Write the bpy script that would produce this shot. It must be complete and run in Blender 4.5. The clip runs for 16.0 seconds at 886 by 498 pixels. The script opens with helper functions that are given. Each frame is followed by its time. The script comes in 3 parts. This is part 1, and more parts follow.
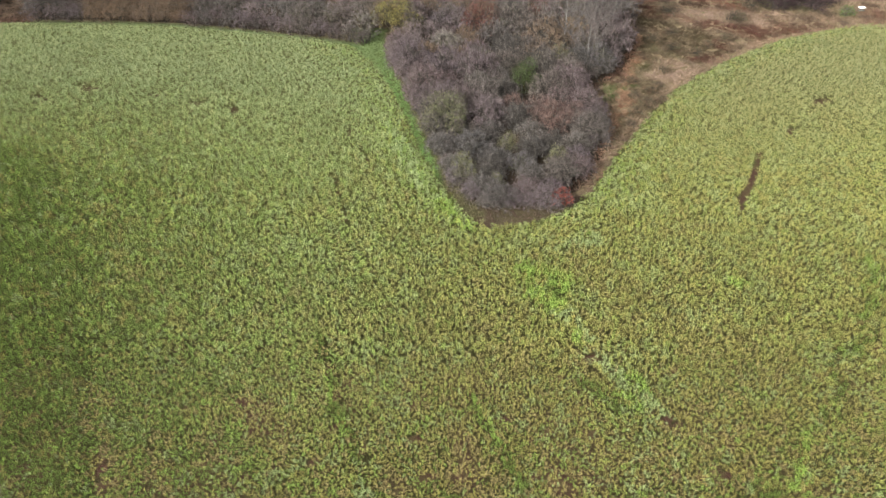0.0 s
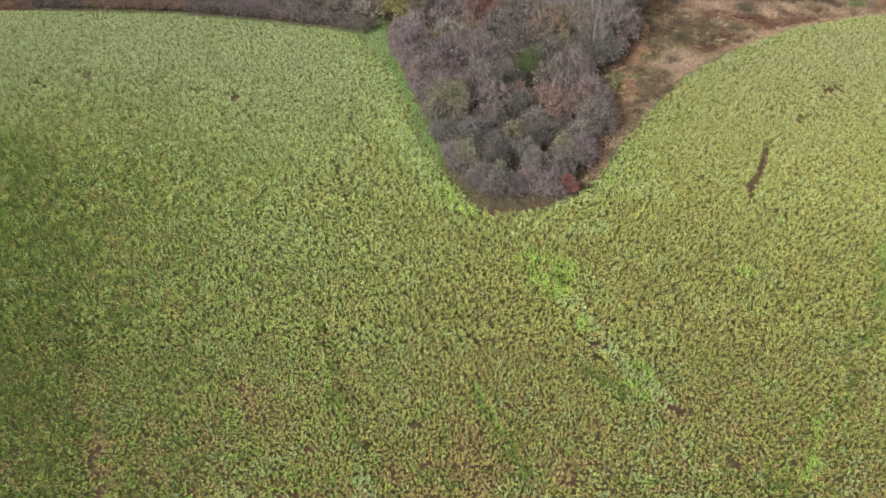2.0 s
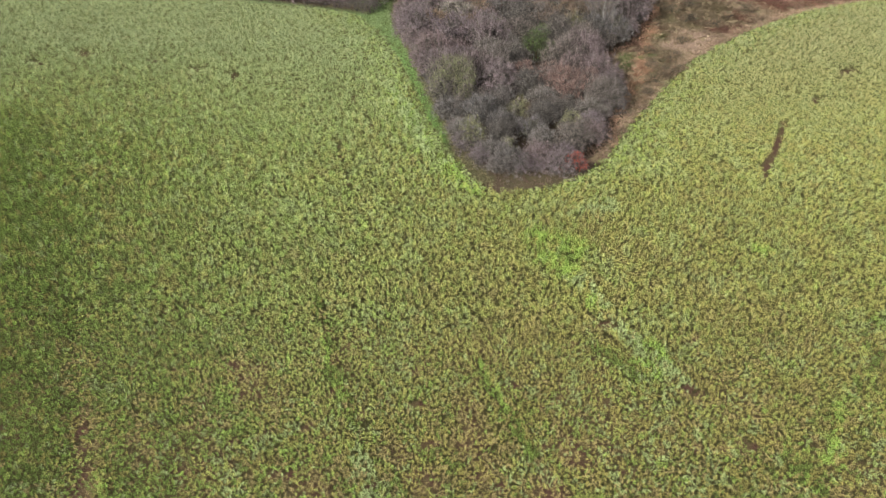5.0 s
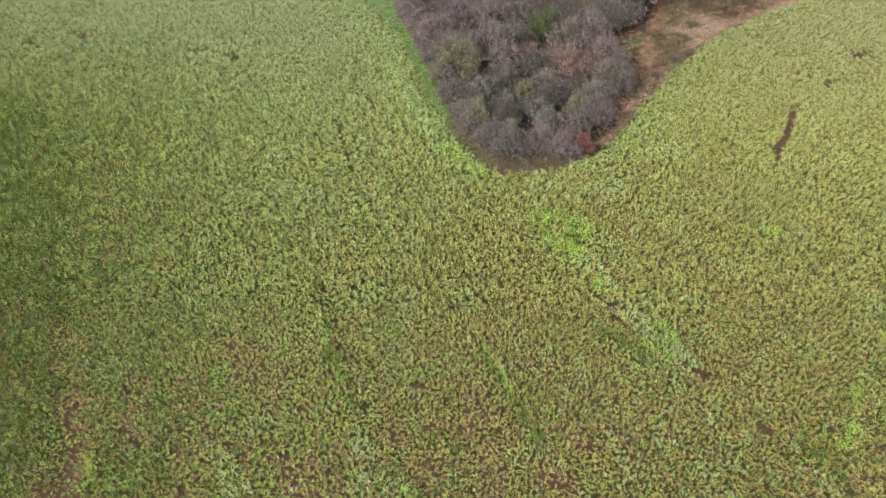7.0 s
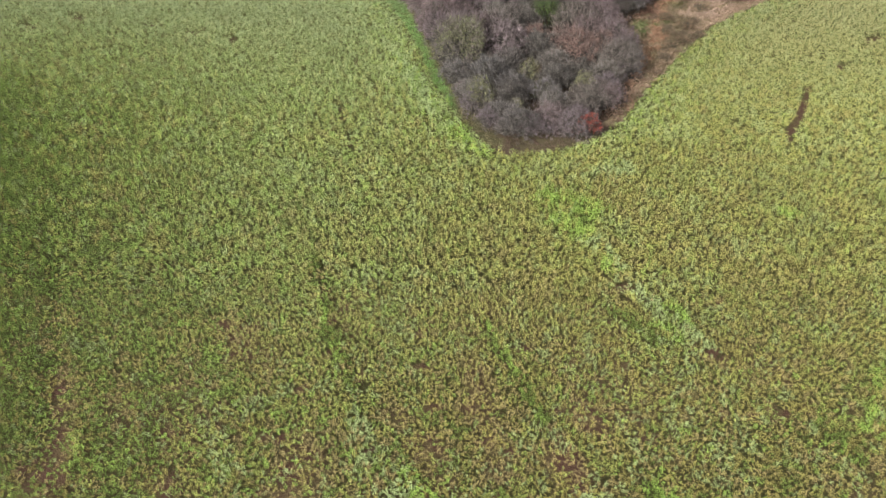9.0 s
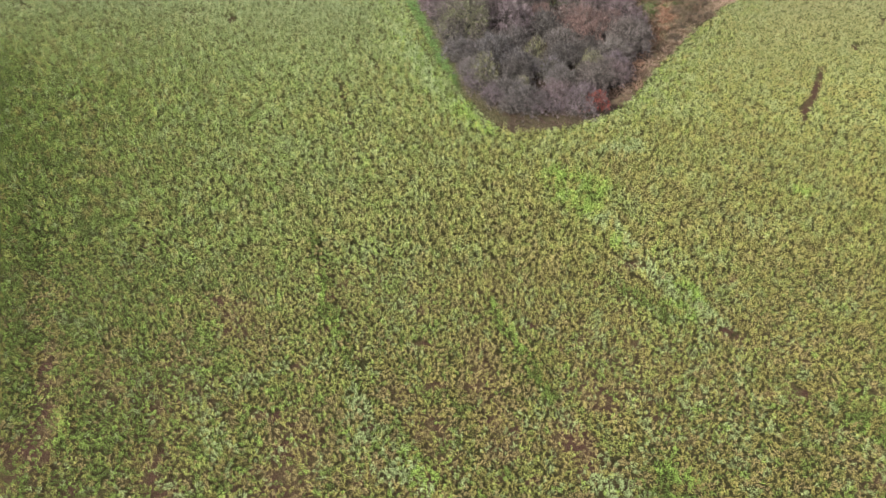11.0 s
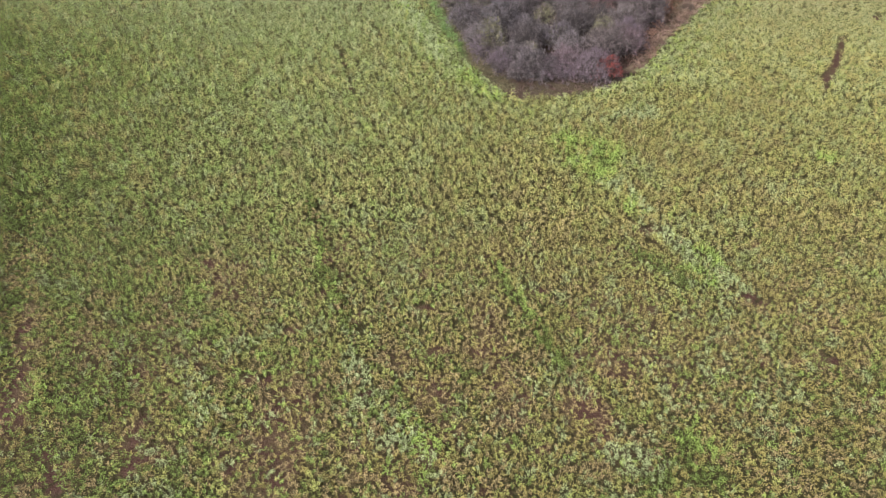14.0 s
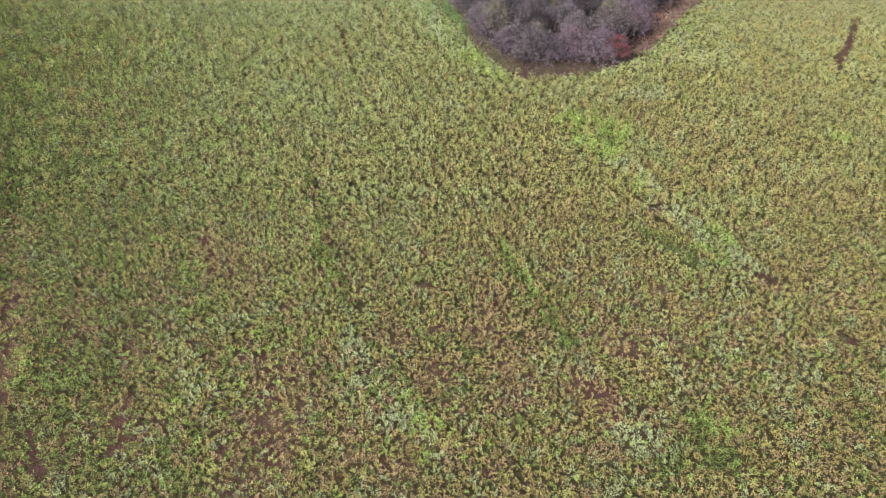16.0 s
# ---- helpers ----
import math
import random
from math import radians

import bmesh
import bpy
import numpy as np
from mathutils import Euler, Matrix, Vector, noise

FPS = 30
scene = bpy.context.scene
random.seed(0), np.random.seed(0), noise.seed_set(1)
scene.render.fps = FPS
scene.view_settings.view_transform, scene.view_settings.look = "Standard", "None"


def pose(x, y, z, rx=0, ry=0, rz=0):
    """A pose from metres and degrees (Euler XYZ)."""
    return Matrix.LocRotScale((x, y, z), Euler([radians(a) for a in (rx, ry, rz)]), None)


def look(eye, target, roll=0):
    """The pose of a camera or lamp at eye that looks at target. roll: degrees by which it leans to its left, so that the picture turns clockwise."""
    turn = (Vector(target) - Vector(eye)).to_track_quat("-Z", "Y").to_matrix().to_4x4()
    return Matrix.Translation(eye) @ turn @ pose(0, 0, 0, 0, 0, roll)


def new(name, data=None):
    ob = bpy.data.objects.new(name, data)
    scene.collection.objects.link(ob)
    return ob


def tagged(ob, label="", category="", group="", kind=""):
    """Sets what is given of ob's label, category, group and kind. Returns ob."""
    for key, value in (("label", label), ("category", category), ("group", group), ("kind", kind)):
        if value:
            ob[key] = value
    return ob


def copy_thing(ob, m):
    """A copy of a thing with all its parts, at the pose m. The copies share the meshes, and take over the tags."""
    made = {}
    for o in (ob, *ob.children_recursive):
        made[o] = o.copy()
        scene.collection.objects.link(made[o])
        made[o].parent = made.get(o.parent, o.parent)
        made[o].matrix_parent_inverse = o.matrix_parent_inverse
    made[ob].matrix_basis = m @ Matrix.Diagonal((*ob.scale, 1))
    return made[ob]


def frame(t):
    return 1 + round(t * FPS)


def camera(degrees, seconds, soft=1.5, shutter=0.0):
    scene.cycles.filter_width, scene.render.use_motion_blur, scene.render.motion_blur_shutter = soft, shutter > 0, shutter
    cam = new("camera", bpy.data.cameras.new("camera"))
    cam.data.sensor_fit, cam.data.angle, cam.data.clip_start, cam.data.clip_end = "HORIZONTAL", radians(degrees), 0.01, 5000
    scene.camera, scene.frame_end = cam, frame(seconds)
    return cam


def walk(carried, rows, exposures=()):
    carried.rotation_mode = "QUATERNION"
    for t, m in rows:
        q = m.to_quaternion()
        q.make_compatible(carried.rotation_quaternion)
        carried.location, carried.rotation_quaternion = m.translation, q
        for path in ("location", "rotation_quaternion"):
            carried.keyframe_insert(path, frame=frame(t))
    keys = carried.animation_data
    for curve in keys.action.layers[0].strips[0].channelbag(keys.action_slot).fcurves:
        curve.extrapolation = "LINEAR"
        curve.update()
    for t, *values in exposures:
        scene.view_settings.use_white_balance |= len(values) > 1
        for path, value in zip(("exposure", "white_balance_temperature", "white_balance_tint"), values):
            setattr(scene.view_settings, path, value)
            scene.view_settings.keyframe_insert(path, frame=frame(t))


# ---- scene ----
cam = camera(66.000, 16.0, soft=0.4)
PATH = [
    (0.0, look((0.000, 0.000, 30.000), (0.000, 29.817, 3.337), -0.113)),
    (1.0, look((0.029, 0.032, 29.421), (-0.067, 29.849, 2.757), -0.114)),
    (2.0, look((0.052, 0.071, 28.818), (-0.137, 29.887, 2.154), -0.114)),
    (3.0, look((0.071, 0.116, 28.184), (-0.210, 29.931, 1.519), -0.114)),
    (4.0, look((0.084, 0.168, 27.516), (-0.285, 29.981, 0.850), -0.114)),
    (5.0, look((0.092, 0.225, 26.810), (-0.363, 30.037, 0.145), -0.112)),
    (6.0, look((0.095, 0.287, 26.068), (-0.444, 30.097, -0.597), -0.109)),
    (7.0, look((0.093, 0.353, 25.293), (-0.527, 30.162, -1.373), -0.105)),
    (8.0, look((0.088, 0.423, 24.488), (-0.611, 30.229, -2.178), -0.099)),
    (9.0, look((0.079, 0.495, 23.660), (-0.696, 30.299, -3.006), -0.090)),
    (10.0, look((0.068, 0.568, 22.819), (-0.780, 30.370, -3.847), -0.078)),
    (11.0, look((0.056, 0.641, 21.975), (-0.865, 30.442, -4.692), -0.063)),
    (12.0, look((0.043, 0.714, 21.141), (-0.947, 30.512, -5.525), -0.044)),
    (13.0, look((0.033, 0.785, 20.333), (-1.026, 30.580, -6.333), -0.019)),
    (14.0, look((0.026, 0.852, 19.569), (-1.101, 30.644, -7.098), 0.011)),
    (15.0, look((0.023, 0.913, 18.867), (-1.171, 30.703, -7.800), 0.047)),
    (16.0, look((0.028, 0.968, 18.249), (-1.233, 30.755, -8.418), 0.091)),
]
walk(cam, PATH, [(0.0, 2.07, 6650, 5), (9.0, 2.06, 6600, 6), (12.5, 2.03, 6400, 15), (16.0, 2.01, 6100, 28)])

# ---- world, light ----
world = bpy.data.worlds.new("overcast_sky")
world.use_nodes = True
scene.world = world
wn, wl = world.node_tree.nodes, world.node_tree.links
sky = wn.new("ShaderNodeTexSky")
sky.sky_type = "NISHITA"
sky.sun_disc = False
sky.sun_elevation, sky.sun_rotation = radians(35), radians(225)
sky.air_density, sky.dust_density, sky.ozone_density = 1.0, 4.0, 1.0
grey = wn.new("ShaderNodeHueSaturation")
grey.inputs["Saturation"].default_value = 0.18
wl.new(sky.outputs[0], grey.inputs["Color"])
wl.new(grey.outputs[0], wn["Background"].inputs["Color"])
wn["Background"].inputs["Strength"].default_value = 0.085
sun = new("sun", bpy.data.lights.new("sun", "SUN"))
sun.data.energy, sun.data.angle, sun.data.color = 1.5, radians(15), (1.0, 0.97, 0.92)
# the brighter part of the cloud lies behind the camera on the left
sun.matrix_world = look((-60, -60, 58), (0, 0, 0))


# ---- materials ----
def shader(name, rough=0.7, spec=0.25):
    m = bpy.data.materials.new(name)
    m.use_nodes = True
    b = m.node_tree.nodes["Principled BSDF"]
    b.inputs["Roughness"].default_value = rough
    b.inputs["Specular IOR Level"].default_value = spec
    return m, m.node_tree.nodes, m.node_tree.links, b


def mixed(nodes, links, fac, a, b, mode="MIX"):
    """A colour mix; fac, a and b are sockets or values."""
    n = nodes.new("ShaderNodeMix")
    n.data_type, n.blend_type = "RGBA", mode
    for key, v in ((0, fac), (6, a), (7, b)):
        if isinstance(v, bpy.types.NodeSocket):
            links.new(v, n.inputs[key])
        elif key == 0:
            n.inputs[key].default_value = v
        else:
            n.inputs[key].default_value = (*v, 1)
    return n.outputs[2]


def noise_of(nodes, links, scale, detail=4, rough=0.6, where=None):
    n = nodes.new("ShaderNodeTexNoise")
    n.inputs["Scale"].default_value, n.inputs["Detail"].default_value, n.inputs["Roughness"].default_value = scale, detail, rough
    if where is None:
        where = nodes.new("ShaderNodeTexCoord").outputs["Object"]
    links.new(where, n.inputs["Vector"])
    return n.outputs["Fac"]


def ramp(nodes, links, fac, *stops):
    r = nodes.new("ShaderNodeValToRGB")
    e = r.color_ramp.elements
    while len(e) < len(stops):
        e.new(0.5)
    for el, (p, c) in zip(e, stops):
        el.position, el.color = p, (*c, 1)
    links.new(fac, r.inputs["Fac"])
    return r.outputs["Color"]


def bumped(nodes, links, bsdf, height, strength, distance):
    b = nodes.new("ShaderNodeBump")
    b.inputs["Strength"].default_value, b.inputs["Distance"].default_value = strength, distance
    links.new(height, b.inputs["Height"])
    links.new(b.outputs["Normal"], bsdf.inputs["Normal"])


def ground_material():
    m, n, l, b = shader("ground_cover", 0.95, 0.1)
    cover = n.new("ShaderNodeAttribute")
    cover.attribute_name = "cover"
    split = n.new("ShaderNodeSeparateColor")
    l.new(cover.outputs["Color"], split.inputs["Color"])
    fine, mid, wide = noise_of(n, l, 9, 6, 0.7), noise_of(n, l, 1.1, 5, 0.6), noise_of(n, l, 0.09, 4)
    litter = ramp(n, l, fine, (0.3, (0.022, 0.016, 0.012)), (0.55, (0.055, 0.039, 0.028)), (0.8, (0.12, 0.088, 0.060)))
    litter = mixed(n, l, mid, litter, (0.07, 0.048, 0.032))
    clod = noise_of(n, l, 26, 5, 0.8)
    soil = ramp(n, l, clod, (0.3, (0.020, 0.011, 0.008)), (0.55, (0.066, 0.036, 0.025)), (0.75, (0.140, 0.082, 0.058)))
    soil = mixed(n, l, ramp(n, l, mid, (0.45, (0, 0, 0)), (0.7, (0.5, 0.5, 0.5))), soil, (0.10, 0.095, 0.035))
    grass = ramp(n, l, fine, (0.3, (0.045, 0.062, 0.020)), (0.7, (0.13, 0.165, 0.06)))
    crop = ramp(n, l, fine, (0.3, (0.035, 0.038, 0.013)), (0.5, (0.095, 0.105, 0.034)), (0.75, (0.20, 0.215, 0.08)))
    crop = mixed(n, l, ramp(n, l, wide, (0.3, (0, 0, 0)), (0.8, (0.5, 0.5, 0.5))), crop, (0.10, 0.10, 0.036))
    dry = ramp(n, l, fine, (0.3, (0.10, 0.072, 0.045)), (0.55, (0.20, 0.15, 0.095)), (0.8, (0.32, 0.25, 0.16)))
    litter = mixed(n, l, cover.outputs["Alpha"], litter, dry)
    # weedy ground under the stand, darkened so gaps between plants read as shaded
    shaded_under = ramp(n, l, fine, (0.3, (0.015, 0.014, 0.006)), (0.55, (0.039, 0.037, 0.014)), (0.8, (0.085, 0.079, 0.033)))
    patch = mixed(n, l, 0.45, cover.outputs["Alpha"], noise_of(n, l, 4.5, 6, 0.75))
    soil = mixed(n, l, ramp(n, l, patch, (0.36, (0, 0, 0)), (0.56, (1, 1, 1))), shaded_under, soil)
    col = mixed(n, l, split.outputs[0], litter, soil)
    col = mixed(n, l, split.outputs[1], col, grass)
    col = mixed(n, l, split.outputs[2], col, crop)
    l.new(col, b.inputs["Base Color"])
    bumped(n, l, b, fine, 0.8, 0.06)
    return m


def leaf_material(name, rough=0.55, glow=0.25, dull=0.66, gloss=0.3):
    """Leaves that take their species' colour from the mesh and vary leaf by leaf; light shines through them a little."""
    m, n, l, b = shader(name, rough, gloss)
    tint = n.new("ShaderNodeAttribute")
    tint.attribute_name = "tint"
    geo = n.new("ShaderNodeNewGeometry")
    vary = ramp(n, l, geo.outputs["Random Per Island"], (0.0, (dull, dull, dull)), (0.5, (1.0, 1.0, 1.0)), (1.0, (1.12, 1.11, 1.10)))
    col = mixed(n, l, 1.0, tint.outputs["Color"], vary, "MULTIPLY")
    l.new(col, b.inputs["Base Color"])
    tr = n.new("ShaderNodeBsdfTranslucent")
    l.new(col, tr.inputs["Color"])
    mix = n.new("ShaderNodeMixShader")
    mix.inputs[0].default_value = glow
    l.new(b.outputs[0], mix.inputs[1])
    l.new(tr.outputs[0], mix.inputs[2])
    l.new(mix.outputs[0], n["Material Output"].inputs["Surface"])
    return m


def twig_material(name, a, c, e):
    """Bark of fine twigs, from dark to light, differing from shrub to shrub and from twig to twig."""
    m, n, l, b = shader(name, 0.85, 0.15)
    geo, info = n.new("ShaderNodeNewGeometry"), n.new("ShaderNodeObjectInfo")
    col = ramp(n, l, geo.outputs["Random Per Island"], (0.0, a), (0.5, c), (1.0, e))
    shift = ramp(n, l, info.outputs["Random"], (0.0, (0.68, 0.66, 0.66)), (0.35, (1.08, 0.98, 0.94)), (0.7, (0.88, 0.88, 0.93)), (1.0, (1.32, 1.26, 1.2)))
    l.new(mixed(n, l, 1.0, col, shift, "MULTIPLY"), b.inputs["Base Color"])
    return m


def bark_material(name, a, c):
    m, n, l, b = shader(name, 0.9, 0.15)
    f = noise_of(n, l, 7, 5, 0.7)
    l.new(ramp(n, l, f, (0.35, a), (0.65, c)), b.inputs["Base Color"])
    bumped(n, l, b, f, 0.6, 0.02)
    return m


GROUND = ground_material()
LEAF = leaf_material("field_crop_leaf", 0.8, 0.22, 0.90, 0.1)
BLADE = leaf_material("grass_blade", 0.7, 0.2)
FOLIAGE = leaf_material("shrub_leaf", 0.5, 0.2)
TWIGS = {
    "grey": twig_material("grey_twig", (0.028, 0.025, 0.024), (0.094, 0.085, 0.080), (0.228, 0.209, 0.197)),
    "purple": twig_material("purple_brown_twig", (0.033, 0.025, 0.027), (0.116, 0.092, 0.097), (0.250, 0.206, 0.214)),
    "brown": twig_material("brown_twig", (0.046, 0.033, 0.022), (0.150, 0.106, 0.074), (0.270, 0.200, 0.142)),
    "rusty": twig_material("rust_brown_twig", (0.034, 0.023, 0.021), (0.122, 0.086, 0.078), (0.255, 0.186, 0.170)),
    "dark": twig_material("dark_purple_twig", (0.018, 0.011, 0.012), (0.055, 0.036, 0.039), (0.115, 0.082, 0.088)),
    "pale": twig_material("pale_grey_twig", (0.042, 0.036, 0.035), (0.122, 0.108, 0.104), (0.265, 0.242, 0.234)),
}
BARK = bark_material("grey_bark", (0.085, 0.074, 0.068), (0.25, 0.225, 0.205))
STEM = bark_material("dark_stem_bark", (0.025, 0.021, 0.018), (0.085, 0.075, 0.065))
LICHEN = bark_material("lichen_bark", (0.085, 0.083, 0.050), (0.23, 0.225, 0.145))
BIRCH = bark_material("pale_bark", (0.105, 0.097, 0.092), (0.26, 0.243, 0.23))


# ---- plan of the place ----
def value_noise(x, y, size, seed):
    """Smooth noise from 0 to 1 with lumps of that size in metres."""
    table = np.random.RandomState(seed).rand(256, 256)
    u, v = np.asarray(x) / size + 1000.3, np.asarray(y) / size + 1000.7
    i, j = np.floor(u).astype(int), np.floor(v).astype(int)
    fu, fv = u - i, v - j
    fu, fv = fu * fu * (3 - 2 * fu), fv * fv * (3 - 2 * fv)
    def at(a, b):
        return table[a % 256, b % 256]
    return (at(i, j) * (1 - fu) + at(i + 1, j) * fu) * (1 - fv) + (at(i, j + 1) * (1 - fu) + at(i + 1, j + 1) * fu) * fv


def lumps(x, y, size, seed):
    return 0.55 * value_noise(x, y, size, seed) + 0.3 * value_noise(x, y, size / 2.1, seed + 1) + 0.15 * value_noise(x, y, size / 4.3, seed + 2)


TIP_Y = 35.7


def crop_left_edge(y):
    """The crop's edge on the left of the thicket, x for y."""
    return np.interp(y, (35.7, 37.3, 40.6, 44.7, 49.3, 54.4, 60.4, 64.0), (3.0, 1.6, 0.0, -1.6, -2.8, -4.3, -6.7, -9.2))


def crop_right_edge(y):
    return np.interp(y, (35.7, 36.6, 38.1, 40.1, 43.3, 49.5, 53.7, 57.3, 60.7, 65.0, 67.4, 68.3), (3.05, 6.9, 9.1, 11.0, 12.7, 16.8, 19.7, 23.2, 27.4, 33.8, 40.0, 43.9))


def crop_far_edge(x):
    return np.interp(x, (-140, -46.6, -34.5, -27.3, -19.3, -12.7, -8.0, 40, 44, 50, 140), (72, 69.4, 69.1, 68.4, 66.8, 65.2, 63.6, 67.4, 68.3, 67.0, 60.0))


def in_crop(x, y):
    left = (x < crop_left_edge(y)) & (y < crop_far_edge(x)) & (x < 3.05)
    right = (x > crop_right_edge(y)) & (y < crop_far_edge(x)) & (x > 3.05)
    return (y < TIP_Y) | left | right


def thicket_left(y):
    return np.interp(y, (37.0, 40.6, 44.7, 49.3, 54.4, 60.4, 64.5, 80), (2.5, 0.8, -0.65, -1.95, -3.1, -4.9, -5.6, -6.5))


def thicket_right(y):
    return np.interp(y, (37.3, 38.7, 41.8, 47.3, 50.5, 53.0, 55.5, 57.9, 63.8, 70.6, 80), (5.5, 8.8, 11.3, 13.9, 13.9, 13.0, 13.9, 16.6, 19.4, 20.9, 22))


def stroke(x, y, x0, y0, x1, y1, width):
    """1 on a straight stroke of the field, falling to 0 at its edge."""
    dx, dy = x1 - x0, y1 - y0
    s = np.clip(((x - x0) * dx + (y - y0) * dy) / (dx * dx + dy * dy), 0, 1)
    far = np.hypot(x - x0 - s * dx, y - y0 - s * dy)
    return np.clip(1.5 - far / width * 1.5, 0, 1)


BARE = (
    (21.5, 38.8, 22.7, 40.7, 0.42), (22.7, 40.7, 24.0, 43.0, 0.40), (24.0, 43.0, 25.0, 45.0, 0.25), (20.9, 37.4, 21.5, 38.8, 0.22), (28.2, 47.6, 28.6, 48.5, 0.38),
    (-16.9, 17.8, -16.3, 16.6, 0.18), (-15.8, 15.7, -15.2, 14.5, 0.17), (-16.4, 14.0, -15.8, 13.0, 0.16), (-13.2, 12.3, -12.2, 10.8, 0.15),
    (11.4, 20.4, 12.0, 20.0, 0.26), (13.3, 17.3, 13.6, 17.2, 0.25), (-1.6, 19.3, -1.3, 19.3, 0.24), (-6.6, 17.9, -6.4, 17.9, 0.24), (3.5, 30.2, 3.8, 30.1, 0.24),
    (8.0, 24.5, 8.7, 24.2, 0.25), (-6.7, 24.6, -6.2, 23.0, 0.12), (-5.6, 22.0, -5.2, 21.2, 0.12), (-4.0, 18.8, -3.7, 17.8, 0.15),
    (-7.8, 48.9, -7.3, 46.6, 0.18), (-6.3, 45.2, -5.8, 43.0, 0.16), (-8.0, 41.4, -7.3, 38.9, 0.16), (-7.1, 38.0, -6.5, 35.8, 0.13),
)
# patches where the plants stand far apart
GAPPY = ((-32.8, 55.6, -31.2, 55.4, 0.75), (-21.8, 52.8, -20.7, 52.7, 0.6), (-18.1, 51.9, -17.8, 51.3, 0.6), (-25.8, 54.3, -25.0, 54.3, 0.5), (-36.0, 54.0, -34.6, 53.0, 0.6), (32.5, 52.6, 33.6, 53.2, 0.7))
# wheel marks where the plants lie lower
TRACK = ((-7.8, 50.7, -5.8, 43.0, 0.45), (-8.3, 41.6, -5.1, 32.5, 0.4), (-7.4, 27.3, -3.9, 17.8, 0.2), (-20.3, 25.6, -15.5, 13.6, 0.6))
# drifts of single kinds: lime green, pale grey-green, deep green, withered
LIME_DRIFT = (
    (5.6, 31.2, 7.2, 30.2, 1.35), (5.7, 29.3, 6.9, 28.3, 0.95), (7.5, 26.3, 8.0, 25.3, 0.5), (9.5, 21.7, 10.1, 21.1, 0.6), (10.3, 23.0, 10.7, 22.2, 0.5), (18.0, 30.3, 18.6, 29.9, 0.5),
    (-6.6, 23.4, -4.6, 18.8, 0.24), (1.6, 21.8, 3.8, 16.4, 0.24), (27.6, 32.3, 25.2, 27.2, 0.22), (25.2, 27.2, 22.4, 24.0, 0.15), (18.9, 19.8, 16.7, 16.6, 0.22), (-1.5, 13.8, -0.4, 12.4, 0.6), (7.7, 13.4, 8.6, 13.1, 0.5), (16.6, 16.6, 17.4, 17.2, 0.5), (-15.0, 15.2, -14.6, 14.6, 0.5),
    (0.4, 37.0, -0.2, 38.8, 0.4), (1.6, 35.6, 0.8, 36.8, 0.4), 
)
PALE_DRIFT = (
    (6.7, 28.1, 7.5, 27.3, 0.6), (7.2, 27.5, 8.3, 25.6, 0.45), (8.8, 24.2, 9.6, 22.8, 0.7), (10.5, 22.0, 11.2, 20.8, 0.6), (-3.4, 14.6, -1.2, 12.9, 0.85), (5.0, 13.4, 6.3, 12.4, 0.7),
    (-4.4, 17.0, -3.6, 16.0, 0.5), (-2.6, 43.4, -4.2, 48.6, 1.2), (-1.4, 40.0, -2.4, 43.4, 0.7), (7.6, 33.8, 10.0, 34.4, 0.9), (-9.6, 15.6, -8.2, 13.8, 0.7),
)
DEEP_DRIFT = (
    (7.9, 22.4, 9.2, 20.9, 0.6), (6.2, 30.4, 6.8, 29.4, 0.5), (1.5, 22.0, 2.6, 19.0, 0.32), (2.6, 19.0, 3.9, 16.2, 0.40), (27.6, 32.3, 25.2, 27.2, 0.5), (25.2, 27.2, 18.8, 19.7, 0.4), (-7.4, 26.4, -5.4, 20.8, 0.34), (-5.4, 20.8, -4.3, 18.2, 0.45), (14.6, 16.8, 16.0, 15.2, 0.7), (6.0, 11.9, 8.0, 12.9, 0.6),
    (-34.0, 42.0, -26.0, 30.0, 5.5), (-26.0, 30.0, -22.4, 23.0, 4.6), (-22.4, 23.0, -19.6, 16.4, 3.4), (-12.8, 17.2, -12.0, 14.2, 0.6),
)
WITHERED_DRIFT = ((2.0, 27.5, 4.2, 23.6, 1.9), (-10.8, 21.4, -8.0, 19.4, 1.4), (-19.6, 23.4, -16.4, 17.4, 0.9), (0.8, 19.6, 2.0, 17.0, 1.0), (14.0, 27.0, 17.5, 24.0, 2.2), (10.5, 30.5, 13.5, 27.0, 1.8))
THIN = ((-5.7, 15.6, -6.2, 10.8, 1.5), (-10.4, 21.0, -8.0, 19.4, 1.2), (0.9, 18.8, 1.9, 14.3, 1.1), (-3.0, 17.2, -2.2, 16.6, 0.8), (-1.0, 15.5, -0.2, 13.8, 0.8), (3.8, 15.0, 5.0, 14.3, 0.8), (-17.0, 18.6, -15.2, 13.6, 0.9), (5.2, 17.2, 6.0, 16.4, 0.7))


def strongest(x, y, strokes):
    out = np.zeros_like(np.asarray(x, float))
    for s in strokes:
        out = np.maximum(out, stroke(x, y, *s))
    return out


def soil_spots(x, y):
    """Small gaps in the stand, more of them in the poorer part of the field."""
    return np.clip(value_noise(x, y, 0.5, 35) - np.interp(y, (20, 34), (0.83, 0.93)), 0, 0.10) * 6


